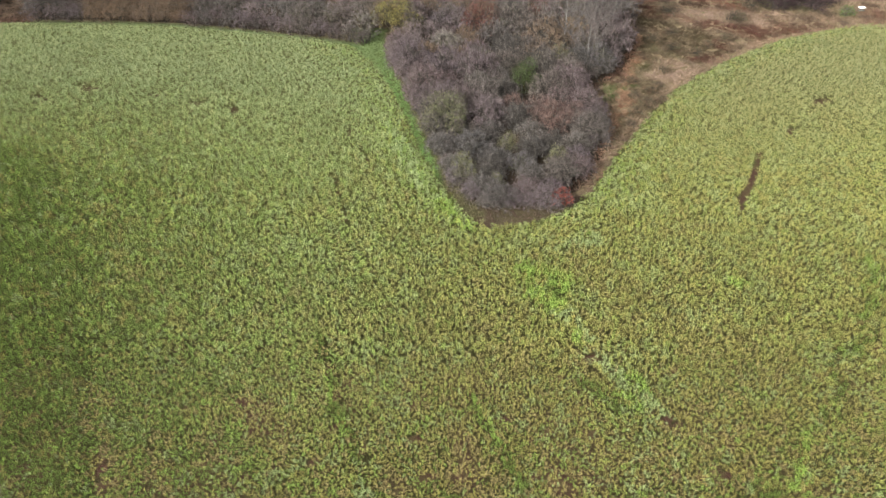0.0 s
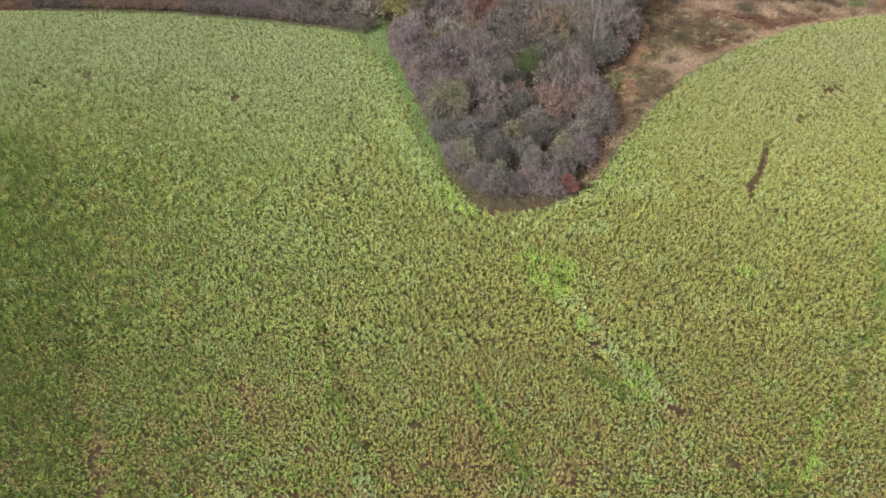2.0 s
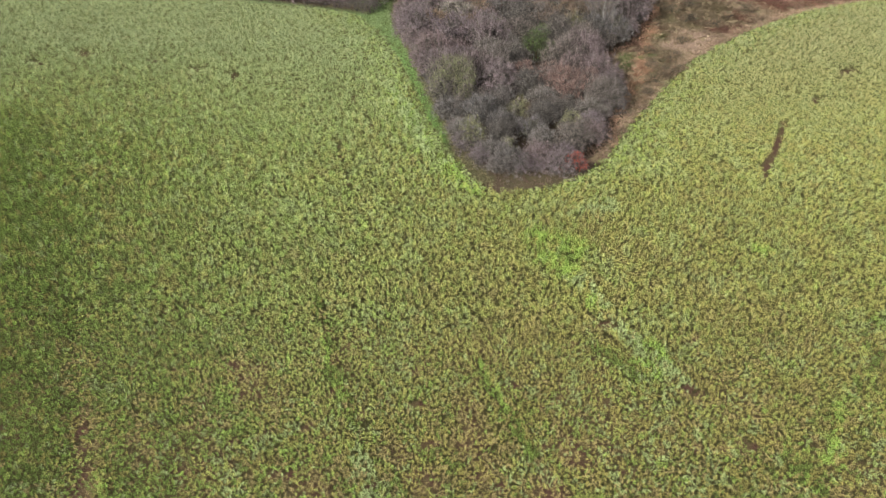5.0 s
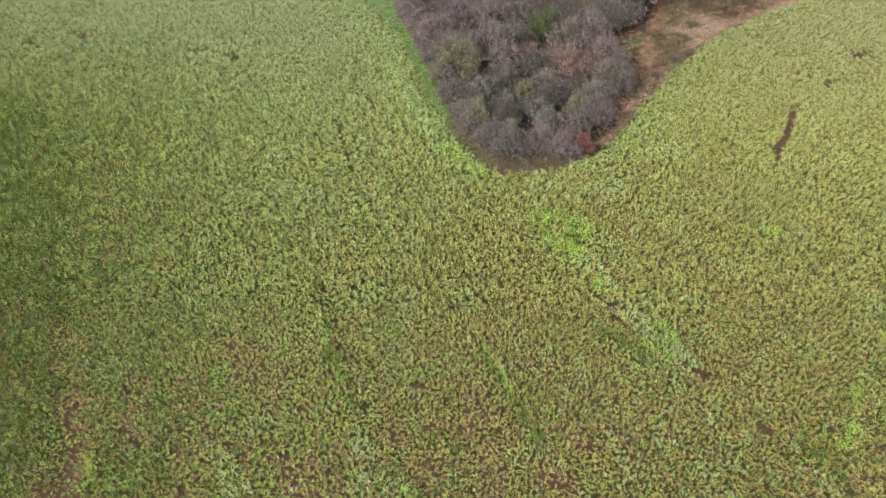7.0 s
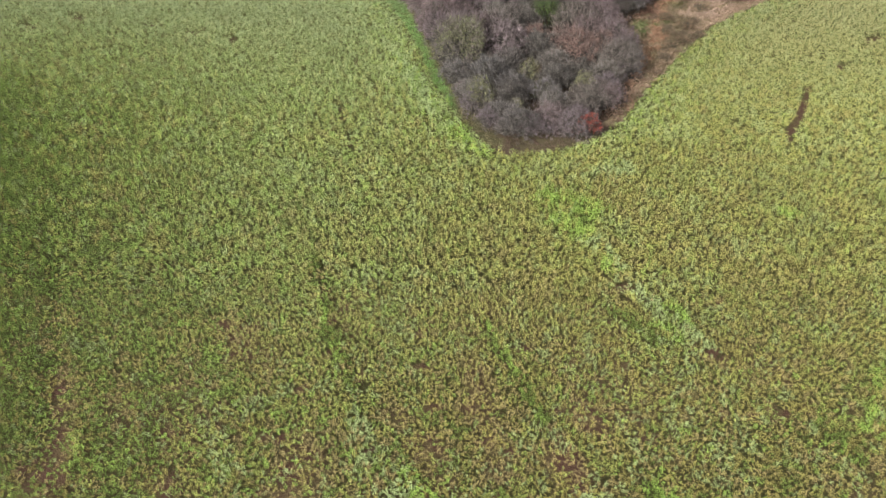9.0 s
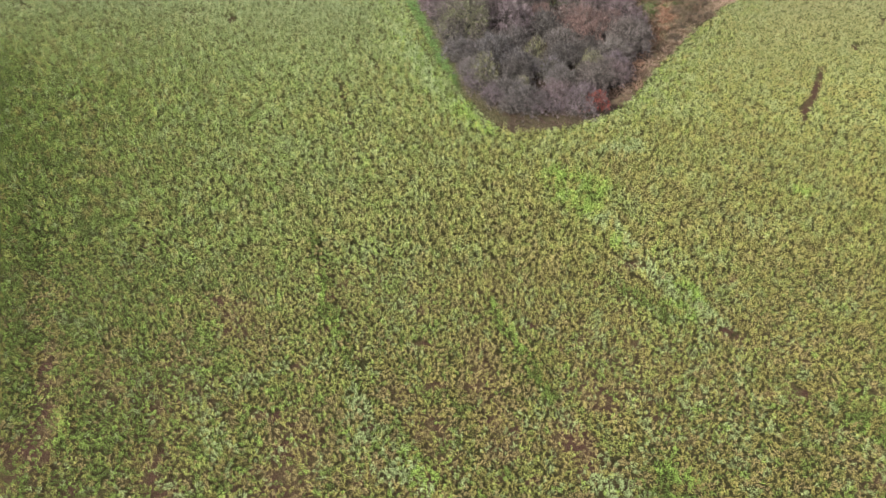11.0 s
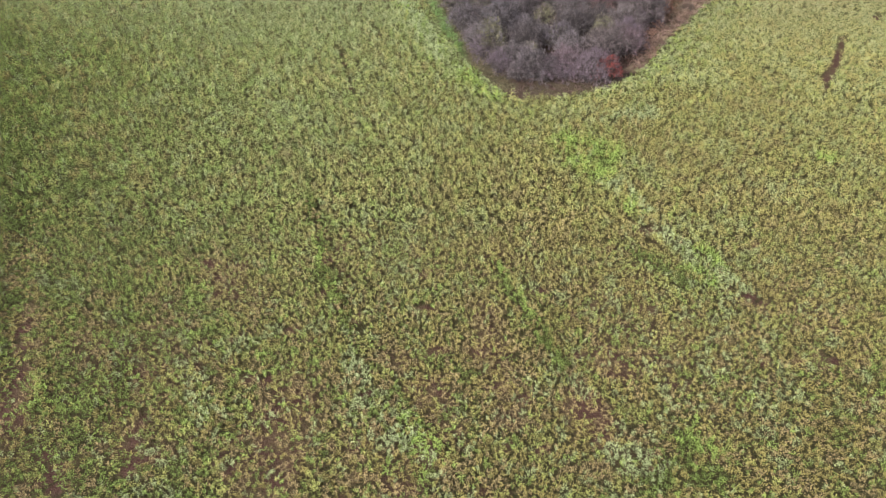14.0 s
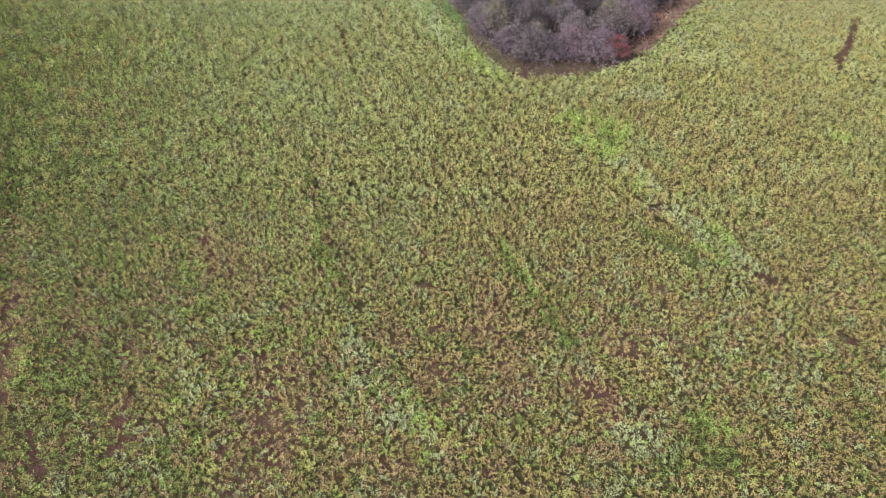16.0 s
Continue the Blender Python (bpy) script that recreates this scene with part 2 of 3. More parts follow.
# ---- mesh helpers ----
def soup(name, verts, faces, material, tint=None, smooth=False, second=None, since=0):
    """A mesh from arrays: vertices, faces of one size, and a colour per vertex."""
    me = bpy.data.meshes.new(name)
    k = faces.shape[1]
    me.vertices.add(len(verts))
    me.vertices.foreach_set("co", np.ascontiguousarray(verts, np.float32).ravel())
    me.loops.add(faces.size)
    me.loops.foreach_set("vertex_index", np.ascontiguousarray(faces, np.int32).ravel())
    me.polygons.add(len(faces))
    me.polygons.foreach_set("loop_start", np.arange(0, faces.size, k, dtype=np.int32))
    me.update(calc_edges=True)
    if tint is not None:
        a = me.color_attributes.new("tint" if tint.shape[1] == 3 else "cover", "FLOAT_COLOR", "POINT")
        a.data.foreach_set("color", (tint if tint.shape[1] == 4 else np.c_[tint, np.ones(len(tint))]).astype(np.float32).ravel())
    me.materials.append(material)
    if second:
        me.materials.append(second)
        me.polygons.foreach_set("material_index", (np.arange(len(faces)) >= since).astype(np.int32))
    if smooth:
        me.shade_smooth()
    return me


def part(name, mesh, parent, label=""):
    ob = new(name, mesh)
    ob.parent = parent
    return tagged(ob, label)


def leaves(rng, root, way, length, width, tint, droop=0.25, small=False):
    """A folded leaf of four corners for every root: base, two sides and tip; a small one is a single blade."""
    n = len(root)
    way = way / np.linalg.norm(way, axis=1, keepdims=True)
    side = np.cross(way, (0, 0, 1.0)) + 1e-4 + rng.normal(0, 0.35, (n, 3))
    side -= way * (side * way).sum(1, keepdims=True)
    side /= np.linalg.norm(side, axis=1, keepdims=True)
    length, width = length[:, None], width[:, None]
    mid = root + way * length * 0.5
    tip = root + way * length
    tip[:, 2] -= droop * length[:, 0]
    if small:
        low = root + way * length * 0.25
        v = np.stack([low + side * width / 2, tip, low - side * width / 2], 1).reshape(-1, 3)
        return v, np.arange(3 * n).reshape(-1, 3), np.repeat(tint, 3, 0)
    v = np.stack([root, mid + side * width / 2, tip, mid - side * width / 2], 1).reshape(-1, 3)
    i = np.arange(n)[:, None] * 4
    f = np.concatenate([i + (0, 1, 2), i + (0, 2, 3)])
    return v, f, np.repeat(tint, 4, 0)


def needles(rng, root, way, length, width):
    """A slender ridged twig for every root."""
    n = len(root)
    way = way / np.linalg.norm(way, axis=1, keepdims=True)
    a = np.cross(way, rng.normal(size=(n, 3)))
    a /= np.linalg.norm(a, axis=1, keepdims=True)
    b = np.cross(way, a)
    w = width[:, None] / 2
    base = [root + w * (a * math.cos(q) + b * math.sin(q)) for q in (0, 2.094, 4.189)]
    v = np.stack([*base, root + way * length[:, None]], 1).reshape(-1, 3)
    i = np.arange(n)[:, None] * 4
    return v, np.concatenate([i + (0, 1, 3), i + (1, 2, 3)])


def tubes(paths, sides=5):
    """Tapered tubes along paths of (point, radius) as arrays of vertices and triangles."""
    vs, fs, n0 = [], [], 0
    for path in paths:
        rings = []
        for k, (p, r) in enumerate(path):
            p = np.array(p, float)
            d = np.array(path[min(k + 1, len(path) - 1)][0], float) - np.array(path[max(k - 1, 0)][0], float)
            d /= np.linalg.norm(d) + 1e-9
            a = np.cross(d, (0.3, 1.0, 0.1))
            a /= np.linalg.norm(a)
            b = np.cross(d, a)
            rings += [p + r * (a * math.cos(q) + b * math.sin(q)) for q in np.linspace(0, 2 * math.pi, sides, endpoint=False)]
        vs += rings
        for k in range(len(path) - 1):
            for s in range(sides):
                q = (n0 + k * sides + s, n0 + k * sides + (s + 1) % sides, n0 + (k + 1) * sides + (s + 1) % sides, n0 + (k + 1) * sides + s)
                fs += [(q[0], q[1], q[2]), (q[0], q[2], q[3])]
        n0 += len(rings)
    return np.array(vs), np.array(fs)


# ---- ground ----
def grown(lo, hi, step, out):
    """Even steps from lo to hi, then ever longer ones as far as out on both sides."""
    core, far = np.arange(lo, hi + step / 2, step), []
    d = step
    while sum(far) < out:
        d *= 1.5
        far.append(d)
    tail = np.cumsum(far)
    return np.r_[lo - tail[::-1], core, hi + tail]


def build_ground():
    xs, ys = grown(-62, 62, 0.4, 2500), grown(-22, 82, 0.4, 2500)
    X, Y = np.meshgrid(xs, ys)
    x, y = X.ravel(), Y.ravel()
    field = in_crop(x, y)
    near = (np.abs(x) < 62) & (y > -22) & (y < 82)
    z = -0.16 + np.where(near, 0.10 * (lumps(x, y, 1.6, 5) - 0.5), 0)
    z += np.where(~field & near, 0.12 * lumps(x, y, 3.0, 9), 0)
    lane = ~field & (x < thicket_left(y) + 0.6) & (x > crop_left_edge(y) - 0.3) & (y > 37) & (y < 68)
    tip = ~field & (y < 39.5) & (x > 3.5) & (x < 8)
    cover = np.zeros((len(x), 4))
    cover[:, 0] = field
    cover[:, 1] = np.where(lane, np.where(x < thicket_left(y) - np.interp(y, (39.5, 43.5), (1.1, 0.2)), 0.9, 0.25), np.where(tip, 0.12, 0.0))
    meadow = ~field & (x > thicket_right(y)) & near & (y > 39.5)
    cover[:, 1] += np.where(meadow, 0.5 * np.clip(lumps(x, y, 5, 21) * 3 - 1.6, 0, 1), 0)
    bare = np.clip(0.7 * (0.40 - lumps(x, y, 3.2, 31)) + 0.30 * np.clip((30 - y) / 8, 0, 1), 0, 0.42) + soil_spots(x, y) + 0.28 * strongest(x, y, THIN) + 0.7 * strongest(x, y, GAPPY) + strongest(x, y, BARE)
    cover[:, 3] = np.where(field, np.clip(bare, 0, 1), np.where(meadow, 0.9, 0.0))
    past = np.maximum(np.abs(x) - np.where(y < 8.5, 22.5, 0.5 * y + 14.0), -10.0 - y)
    cover[:, 2] = field * np.maximum(np.clip(past / 4, 0, 1), 0.5 * np.clip((y - 30) / 16, 0, 1) * (1 - np.maximum(strongest(x, y, BARE), strongest(x, y, GAPPY))))
    nx, ny = len(xs), len(ys)
    i = (np.arange(ny - 1)[:, None] * nx + np.arange(nx - 1)[None]).ravel()[:, None]
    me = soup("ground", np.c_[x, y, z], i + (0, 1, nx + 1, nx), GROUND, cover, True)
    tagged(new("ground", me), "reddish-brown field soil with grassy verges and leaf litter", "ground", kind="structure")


build_ground()


# ---- crop ----
YELLOW, GREY, DEEP, OLIVE, LIME, DRY = ((0.237, 0.259, 0.073), (0.232, 0.284, 0.128), (0.125, 0.177, 0.041), (0.218, 0.190, 0.062), (0.195, 0.288, 0.062), (0.238, 0.185, 0.088))
KINDS = np.array([YELLOW, GREY, DEEP, OLIVE, LIME, DRY])
ROW_GAP = 0.78


def drilled(x, y):
    """The phase of the drilled rows, which run in two ways and meet at the lush seam."""
    return np.where(x > 0.55 * (36 - y) + 4.0, x - 0.6 * y, x + 0.52 * y - 0.0035 * (y - 15) ** 2) * 6.283 / ROW_GAP


def rim_height(x, y):
    """Plants stay lower at the edge of the stand."""
    side = np.minimum(np.abs(x - crop_left_edge(y)), np.abs(x - crop_right_edge(y))) + 9 * (y < 36)
    return np.interp(np.minimum(side, np.abs(y - crop_far_edge(x)) + 9 * (x > 8)), (0.1, 1.0), (0.5, 1.0))


def crop_kinds(rng, x, y):
    """The colour of every plant; kinds mix in drifts."""
    n = len(x)
    drift, drift2 = lumps(x, y, 6.0, 41), lumps(x, y, 2.2, 51)
    sway = 1.1 * (value_noise(x, y, 0.8, 45) - 0.5)
    sx, sy = x + sway, y - sway
    lime, pale, deep, dry = (strongest(sx, sy, d) for d in (LIME_DRIFT, PALE_DRIFT, DEEP_DRIFT, WITHERED_DRIFT))
    edge = np.clip(1 - np.minimum(np.abs(x - crop_left_edge(y)), np.abs(x - crop_right_edge(y))) / 6, 0, 1) * (y > 36)
    west, near, far = np.clip((-x - 1) / 9, 0, 1) * np.clip((66 - y) / 16, 0, 1), np.clip((28 - y) / 12, 0, 1), np.clip((y - 28) / 12, 0, 1)
    # deep green kinds take over towards the west; a lens vignette is painted in
    dark_green_side = np.clip((-x - 6 - 0.25 * (y - 15)) / 12, 0, 1) * np.clip((58 - y) / 18, 0, 1)
    weight = np.stack([
        0.95 - 0.4 * edge + 1.5 * (drift - 0.5) - 0.3 * near - 0.2 * far + 0.5 * dark_green_side,
        0.6 + 2.2 * (drift2 - 0.5) + 1.3 * edge + 7 * pale + 0.7 * far,
        0.30 + 4.5 * deep + 0.9 * (0.5 - drift) + 0.5 * west + 3.3 * dark_green_side,
        0.60 + 2.0 * (0.5 - drift2) - 0.5 * edge + 0.7 * np.clip((36 - y) / 10, 0, 1) * (1 - 0.7 * west) + 1.6 * dry + 0.4 * np.clip((x - 6) / 8, 0, 1) + 0.4 * dark_green_side,
        0.16 + 7 * lime + 1.0 * edge + 0.35 * west + 0.6 * deep,
        0.15 + 1.2 * (0.5 - drift2) * (y < 40) - 0.3 * edge + 0.8 * near + 1.4 * dry + 0.8 * strongest(x, y, THIN),
    ], 1).clip(0.02)
    weight = np.cumsum(weight / weight.sum(1, keepdims=True), 1)
    # clumps of one kind, half a step wide, with strays among them
    cx, cy = np.floor((x + 0.35 * value_noise(x, y, 0.5, 49)) / 0.36).astype(int), np.floor((y + 0.35 * value_noise(x, y, 0.5, 50)) / 0.36).astype(int)
    clump = np.random.RandomState(53).rand(256, 256)[cx % 256, cy % 256]
    pick = np.where(rng.rand(n) < 0.62, clump, rng.rand(n))
    tint = KINDS[(pick[:, None] > weight).sum(1).clip(0, 5)]
    # evens out the stand; farther off, pale bluish haze is painted in
    calm_haze = (np.interp(y, (16, 26, 40, 52), (0.08, 0.42, 0.48, 0.80)) * (1 - np.maximum(np.maximum(lime, pale), deep)) * (1 - 0.7 * dark_green_side) * (1 - 0.5 * edge))[:, None]
    tint = tint * (1 - calm_haze) + (np.array((0.228, 0.239, 0.082)) + np.array((-0.018, 0.012, 0.012)) * np.clip((2 - x[:, None]) / 10, -0.25, 1) + np.array((0.010, 0.006, 0.042)) * np.clip((y[:, None] - 38) / 20, 0, 1)) * calm_haze
    return tint * ((1 + (rng.uniform(-0.41, 0.15, n) + dark_green_side * rng.uniform(-0.26, 0.24, n)) * np.interp(y + 0.45 * x, (38, 52), (1, 0.4))) * np.interp(y, (38, 54), (1, 0.93)) * (0.90 + 0.2 * value_noise(x, y, 0.6, 39)) * 1.185 * (1 - 0.2 * deep) * (1 - 0.15 * dark_green_side))[:, None]


def crop_stand(x, y):
    """How thick the stand grows."""
    thick = 0.98 + 0.5 * (lumps(x, y, 3.2, 31) - 0.38) - 0.8 * soil_spots(x, y) + 0.35 * np.clip((y - 20) / 8, 0, 1)
    thick += 0.16 * np.sin(drilled(x, y)) * np.clip((y - 14) / 16, 0.25, 1) - 0.25 * strongest(x, y, THIN) + 0.3 * np.maximum(strongest(x, y, LIME_DRIFT), strongest(x, y, DEEP_DRIFT))
    thick *= 1 - 0.85 * strongest(x, y, GAPPY)
    return thick * (1 - np.clip(1.4 * strongest(x + 0.25 * (value_noise(x, y, 0.5, 47) - 0.5), y, BARE), 0, 1))


# gap between plants, leaves on each, length of a leaf, and where they grow: x0, x1, y0, y1
CROP_BELTS = (
    (0.158, 29, 0.074, -28, 28, 8.5, 24), (0.205, 31, 0.103, -34, 34, 24, 36), (0.25, 31, 0.132, -40, 40, 36, 48),
    (0.30, 36, 0.142, -50, 50, 48, 70), (0.18, 20, 0.088, -10, 10, -6, 8.5), (0.36, 14, 0.19, -24, 24, -12, 8.5),
)


def build_crop():
    rng = np.random.RandomState(7)
    vs, fs, ts, n0 = [], [], [], 0
    for gap, count, size, x0, x1, y0, y1 in CROP_BELTS:
        gx, gy = np.meshgrid(np.arange(x0, x1, gap), np.arange(y0 - 1.5, y1 + 1.5, gap))
        n = gx.size
        x, y = gx.ravel() + gap * 0.5 * (np.arange(n) // gx.shape[1] % 2) + rng.uniform(-0.38, 0.38, n) * gap, gy.ravel() + rng.uniform(-0.38, 0.38, n) * gap
        thick = crop_stand(x, y)
        blend = y + 2.4 * (value_noise(x, y, 2.0, 43) - 0.5)
        if gap > 0.35:
            blend = np.where((np.abs(x) < 10) & (blend > -6), 99, blend)
        keep = in_crop(x, y) & (blend >= y0) & (blend < y1) & (rng.rand(n) < thick) & (np.abs(x) < 0.5 * y + 14.2 + 10 * (y < 8.5) + 5 * rng.rand(n) ** 2)
        x, y, thick = x[keep], y[keep], thick[keep].clip(0, 1.3)
        n = len(x)
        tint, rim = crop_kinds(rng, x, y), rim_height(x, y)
        lush = np.maximum(np.maximum(strongest(x, y, LIME_DRIFT), 0.7 * strongest(x, y, PALE_DRIFT)), 0.4 * strongest(x, y, DEEP_DRIFT))
        # tall and low plants side by side make an uneven canopy
        uneven = np.interp(y + 0.4 * x, (14, 22, 40, 52), (1.5, 2.0, 1.9, 0.6))
        tall = (0.06 + gap * (0.85 + uneven * rng.rand(n))) * (0.75 + 0.5 * value_noise(x, y, 0.5, 37)) * (0.72 + 0.3 * thick) * rim * (1 + 0.5 * lush)
        tall *= 1 + np.interp(x, (-14, -8, 2, 6), (0.16, 0.30, 0.28, 0.12)) * np.sin(drilled(x, y))
        tall *= (1 - 0.65 * strongest(x, y, TRACK)) * (1 - 0.5 * strongest(x, y, GAPPY)) * np.interp(y, (16, 30), (0.82, 1.0))
        wide = gap * rng.uniform(0.45, 0.82, n) * np.interp(y + 0.25 * x, (16, 30, 42, 54), (1.0, 1.05, 1.15, 1.55)) * (0.6 + 0.4 * rim)
        stems = 5
        stem_turn = rng.uniform(0, 6.283, (n, stems))
        stem_out = np.sqrt(rng.rand(n, stems))
        stem_top = np.sqrt(1.06 - 0.8 * stem_out ** 2) * rng.uniform(0.72, 1.05, (n, stems))
        per = np.repeat(np.arange(n), count)
        m = len(per)
        which = rng.randint(0, stems, m)
        turn, out, top = stem_turn[per, which], stem_out[per, which], stem_top[per, which]
        s = 1 - 0.85 * rng.rand(m) ** 1.4
        around = rng.uniform(0, 6.283, m)
        off = size * 0.25 * rng.rand(m)
        root = np.c_[x[per] + wide[per] * out * s * np.cos(turn) + off * np.cos(around), y[per] + wide[per] * out * s * np.sin(turn) + off * np.sin(around), -0.15 + tall[per] * top * s]
        way = np.c_[np.cos(around) + 0.5 * out * np.cos(turn), np.sin(around) + 0.5 * out * np.sin(turn), rng.uniform(0.2, 1.6, m)]
        long = size * rng.uniform(0.65, 1.25, m) * (0.45 + 0.55 * rim[per]) * (1 + 0.3 * lush[per])
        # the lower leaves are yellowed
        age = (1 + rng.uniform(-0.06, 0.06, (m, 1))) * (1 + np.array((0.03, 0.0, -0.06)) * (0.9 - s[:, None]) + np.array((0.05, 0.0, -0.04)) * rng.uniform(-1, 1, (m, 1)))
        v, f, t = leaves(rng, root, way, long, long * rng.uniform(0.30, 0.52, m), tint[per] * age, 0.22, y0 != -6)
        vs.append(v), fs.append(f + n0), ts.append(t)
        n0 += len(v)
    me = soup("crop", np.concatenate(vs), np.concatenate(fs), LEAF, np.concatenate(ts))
    tagged(new("field_crop", me), "mixed green and yellowing cover crop on reddish soil", "crop", kind="stuff")


build_crop()


# ---- grass ----
def tufts(rng, x, y, count, tall, tint, lean=0.5, wide=0.018, base=-0.12):
    """Blades of grass round every place."""
    n = len(x)
    per = np.repeat(np.arange(n), count)
    turn = rng.uniform(0, 6.283, len(per))
    out = rng.uniform(0, 0.14, len(per))
    root = np.c_[x[per] + out * np.cos(turn), y[per] + out * np.sin(turn), np.full(len(per), base)]
    lie = rng.uniform(0.1, 1.0, len(per)) * lean
    way = np.c_[lie * np.cos(turn), lie * np.sin(turn), np.ones(len(per))]
    return leaves(rng, root, way, tall[per] * rng.uniform(0.6, 1.2, len(per)), np.full(len(per), wide), tint[per] * rng.uniform(0.75, 1.25, (len(per), 1)), 0.3)


def build_lane():
    rng = np.random.RandomState(11)
    n = 30000
    x, y = rng.uniform(-12, 6, n), rng.uniform(36, 67, n)
    keep = ~in_crop(x, y) & (x < thicket_left(y) + 0.5) & ((y > 38.5) | (rng.rand(n) < 0.5)) & (y < np.where(x < -3.6, 67.8, 65.5))
    # the foot of the hedge too
    hx, lift = rng.uniform(-44, -8, 2600), rng.uniform(0, 0.9, 2600)
    x, y = np.r_[x[keep], hx], np.r_[y[keep], crop_far_edge(hx) + lift]
    g = lumps(x, y, 1.8, 61)[:, None]
    tint = np.array((0.120, 0.275, 0.062)) * (1 - g) + np.array((0.185, 0.265, 0.085)) * g
    pale = np.interp(y, (50, 62), (0, 0.7))[:, None]
    tint = tint * (1 - pale) + np.array((0.205, 0.250, 0.120)) * pale
    brown = np.where(x < -8, np.clip(y - crop_far_edge(x), 0, 1), np.clip((x - thicket_left(y) + np.interp(y, (39.5, 43.5), (1.4, 0.45))) / 0.5, 0, 1))[:, None] * 0.85
    tint = tint * (1 - brown) + np.array((0.145, 0.10, 0.064)) * brown
    v, f, t = tufts(rng, x, y, 9, rng.uniform(0.10, 0.24, len(x)), tint, 0.9, 0.022)
    tagged(new("grass_lane", soup("grass_lane", v, f, BLADE, t)), "short bright green grass strip beside the thicket", "grass", kind="stuff")


# colours of the meadow's patches and the strokes they cover
MEADOW_PATCHES = (
    ((0.38, 0.275, 0.215), ((19.8, 57.3, 22.2, 59.5, 2.2), (26.0, 71.3, 33.1, 69.8, 2.0), (23.0, 68.5, 25.0, 69.0, 1.4))),
    ((0.110, 0.085, 0.050), ((21.6, 64.8, 26.6, 62.7, 2.6), (16.3, 50.8, 18.9, 55.2, 1.6), (21.0, 70.0, 26.0, 66.5, 2.2))),
    ((0.125, 0.052, 0.040), ((28.0, 68.6, 32.0, 66.6, 1.7), (24.3, 60.6, 26.4, 60.6, 1.3), (26.8, 64.4, 27.6, 63.0, 1.0))),
    ((0.05, 0.035, 0.028), ((23.0, 73.9, 27.1, 73.9, 0.9),)),
    ((0.38, 0.215, 0.145), ((11.4, 42.2, 14.0, 49.0, 0.8), (14.2, 49.0, 15.4, 51.7, 0.9), (15.4, 51.7, 16.8, 56.3, 0.7), (17.2, 57.0, 19.6, 65.7, 0.6))),
    ((0.10, 0.15, 0.045), ((15.4, 55.6, 14.4, 53.0, 0.9), (16.4, 54.8, 17.4, 55.6, 0.5), (18.4, 51.6, 17.2, 50.4, 0.5))),
)


def build_meadow():
    rng = np.random.RandomState(13)
    n = 52000
    x, y = rng.uniform(3, 62, n), rng.uniform(36, 82, n)
    keep = ~in_crop(x, y) & (x > np.where(y > 38.6, thicket_right(y) - 0.8, 3.2)) & (rng.rand(n) < np.clip(0.35 + lumps(x, y, 2.5, 71), 0, 1))
    keep |= ~in_crop(x, y) & (y < 38.4) & (x > 2.2) & (x < 9) & (rng.rand(n) < 0.6)
    wx, wy = rng.uniform(-58, -43, 1500), rng.uniform(0.3, 6, 1500)
    x, y = np.r_[x[keep], wx], np.r_[y[keep], crop_far_edge(wx) + wy]
    a, b = lumps(x, y, 7, 73)[:, None], lumps(x, y, 2.6, 77)[:, None]
    tint = np.array((0.40, 0.29, 0.215)) * b + np.array((0.22, 0.150, 0.108)) * (1 - b)
    tint = tint * np.interp(x, (15, 26, 34), (0.52, 0.58, 0.82))[:, None]
    red = np.clip(a * 4 - 2.0, 0, 1)
    tint = tint * (1 - red) + np.array((0.15, 0.075, 0.052)) * red
    tint = tint * (0.50 + 1.0 * value_noise(x, y, 0.9, 83))[:, None]
    green = np.clip(3.2 * lumps(x, y, 4, 79)[:, None] - 1.9, 0, 0.8)
    tint = tint * (1 - green) + np.array((0.11, 0.115, 0.045)) * green
    for colour, strokes in MEADOW_PATCHES:
        here = strongest(x + 1.2 * (value_noise(x, y, 1.3, 85) - 0.5), y + 1.6 * (value_noise(x, y, 1.3, 87) - 0.5), strokes)[:, None] * 0.85
        tint = tint * (1 - here) + np.array(colour) * (0.7 + 0.6 * b) * here
    rim = np.clip(1 - np.abs(x - crop_right_edge(y) + 0.7) / 1.2, 0, 1)[:, None] * (y > 40)[:, None] * 0.7
    tint = tint * (1 - rim) + np.array((0.38, 0.27, 0.20)) * rim
    # brown litter at the thicket's foot, painted darker still for the shade there
    litter = np.interp(y, (38.5, 42), (0.85, 0.0))[:, None]
    tint = tint * (1 - litter) + np.array((0.088, 0.060, 0.044)) * litter
    tall = rng.uniform(0.22, 0.55, len(x)) * np.where(y < 40, 0.45, 1.0)
    v, f, t = tufts(rng, x, y, 10, tall, tint, 1.1, 0.030)
    tagged(new("dry_grass", soup("dry_grass", v, f, BLADE, t)), "withered beige and rust-brown meadow grass", "grass", kind="stuff")


build_lane()
build_meadow()


# ---- shrubs and trees ----
def crown_lobes(rng, radius, height, count):
    """Rounded lobes that make up a crown: centres and radii."""
    out = []
    for k in range(count):
        q, r = k * 2.4 + rng.uniform(0, 1), radius * math.sqrt((k + 0.3) / count) * 0.78
        z = height * (0.70 - 0.66 * (r / radius) ** 2) * rng.uniform(0.78, 1.18)
        out.append((np.array((r * math.cos(q), r * math.sin(q), z)), radius * rng.uniform(0.40, 0.64) * min(1.0, 3.3 / math.sqrt(count))))
    return out


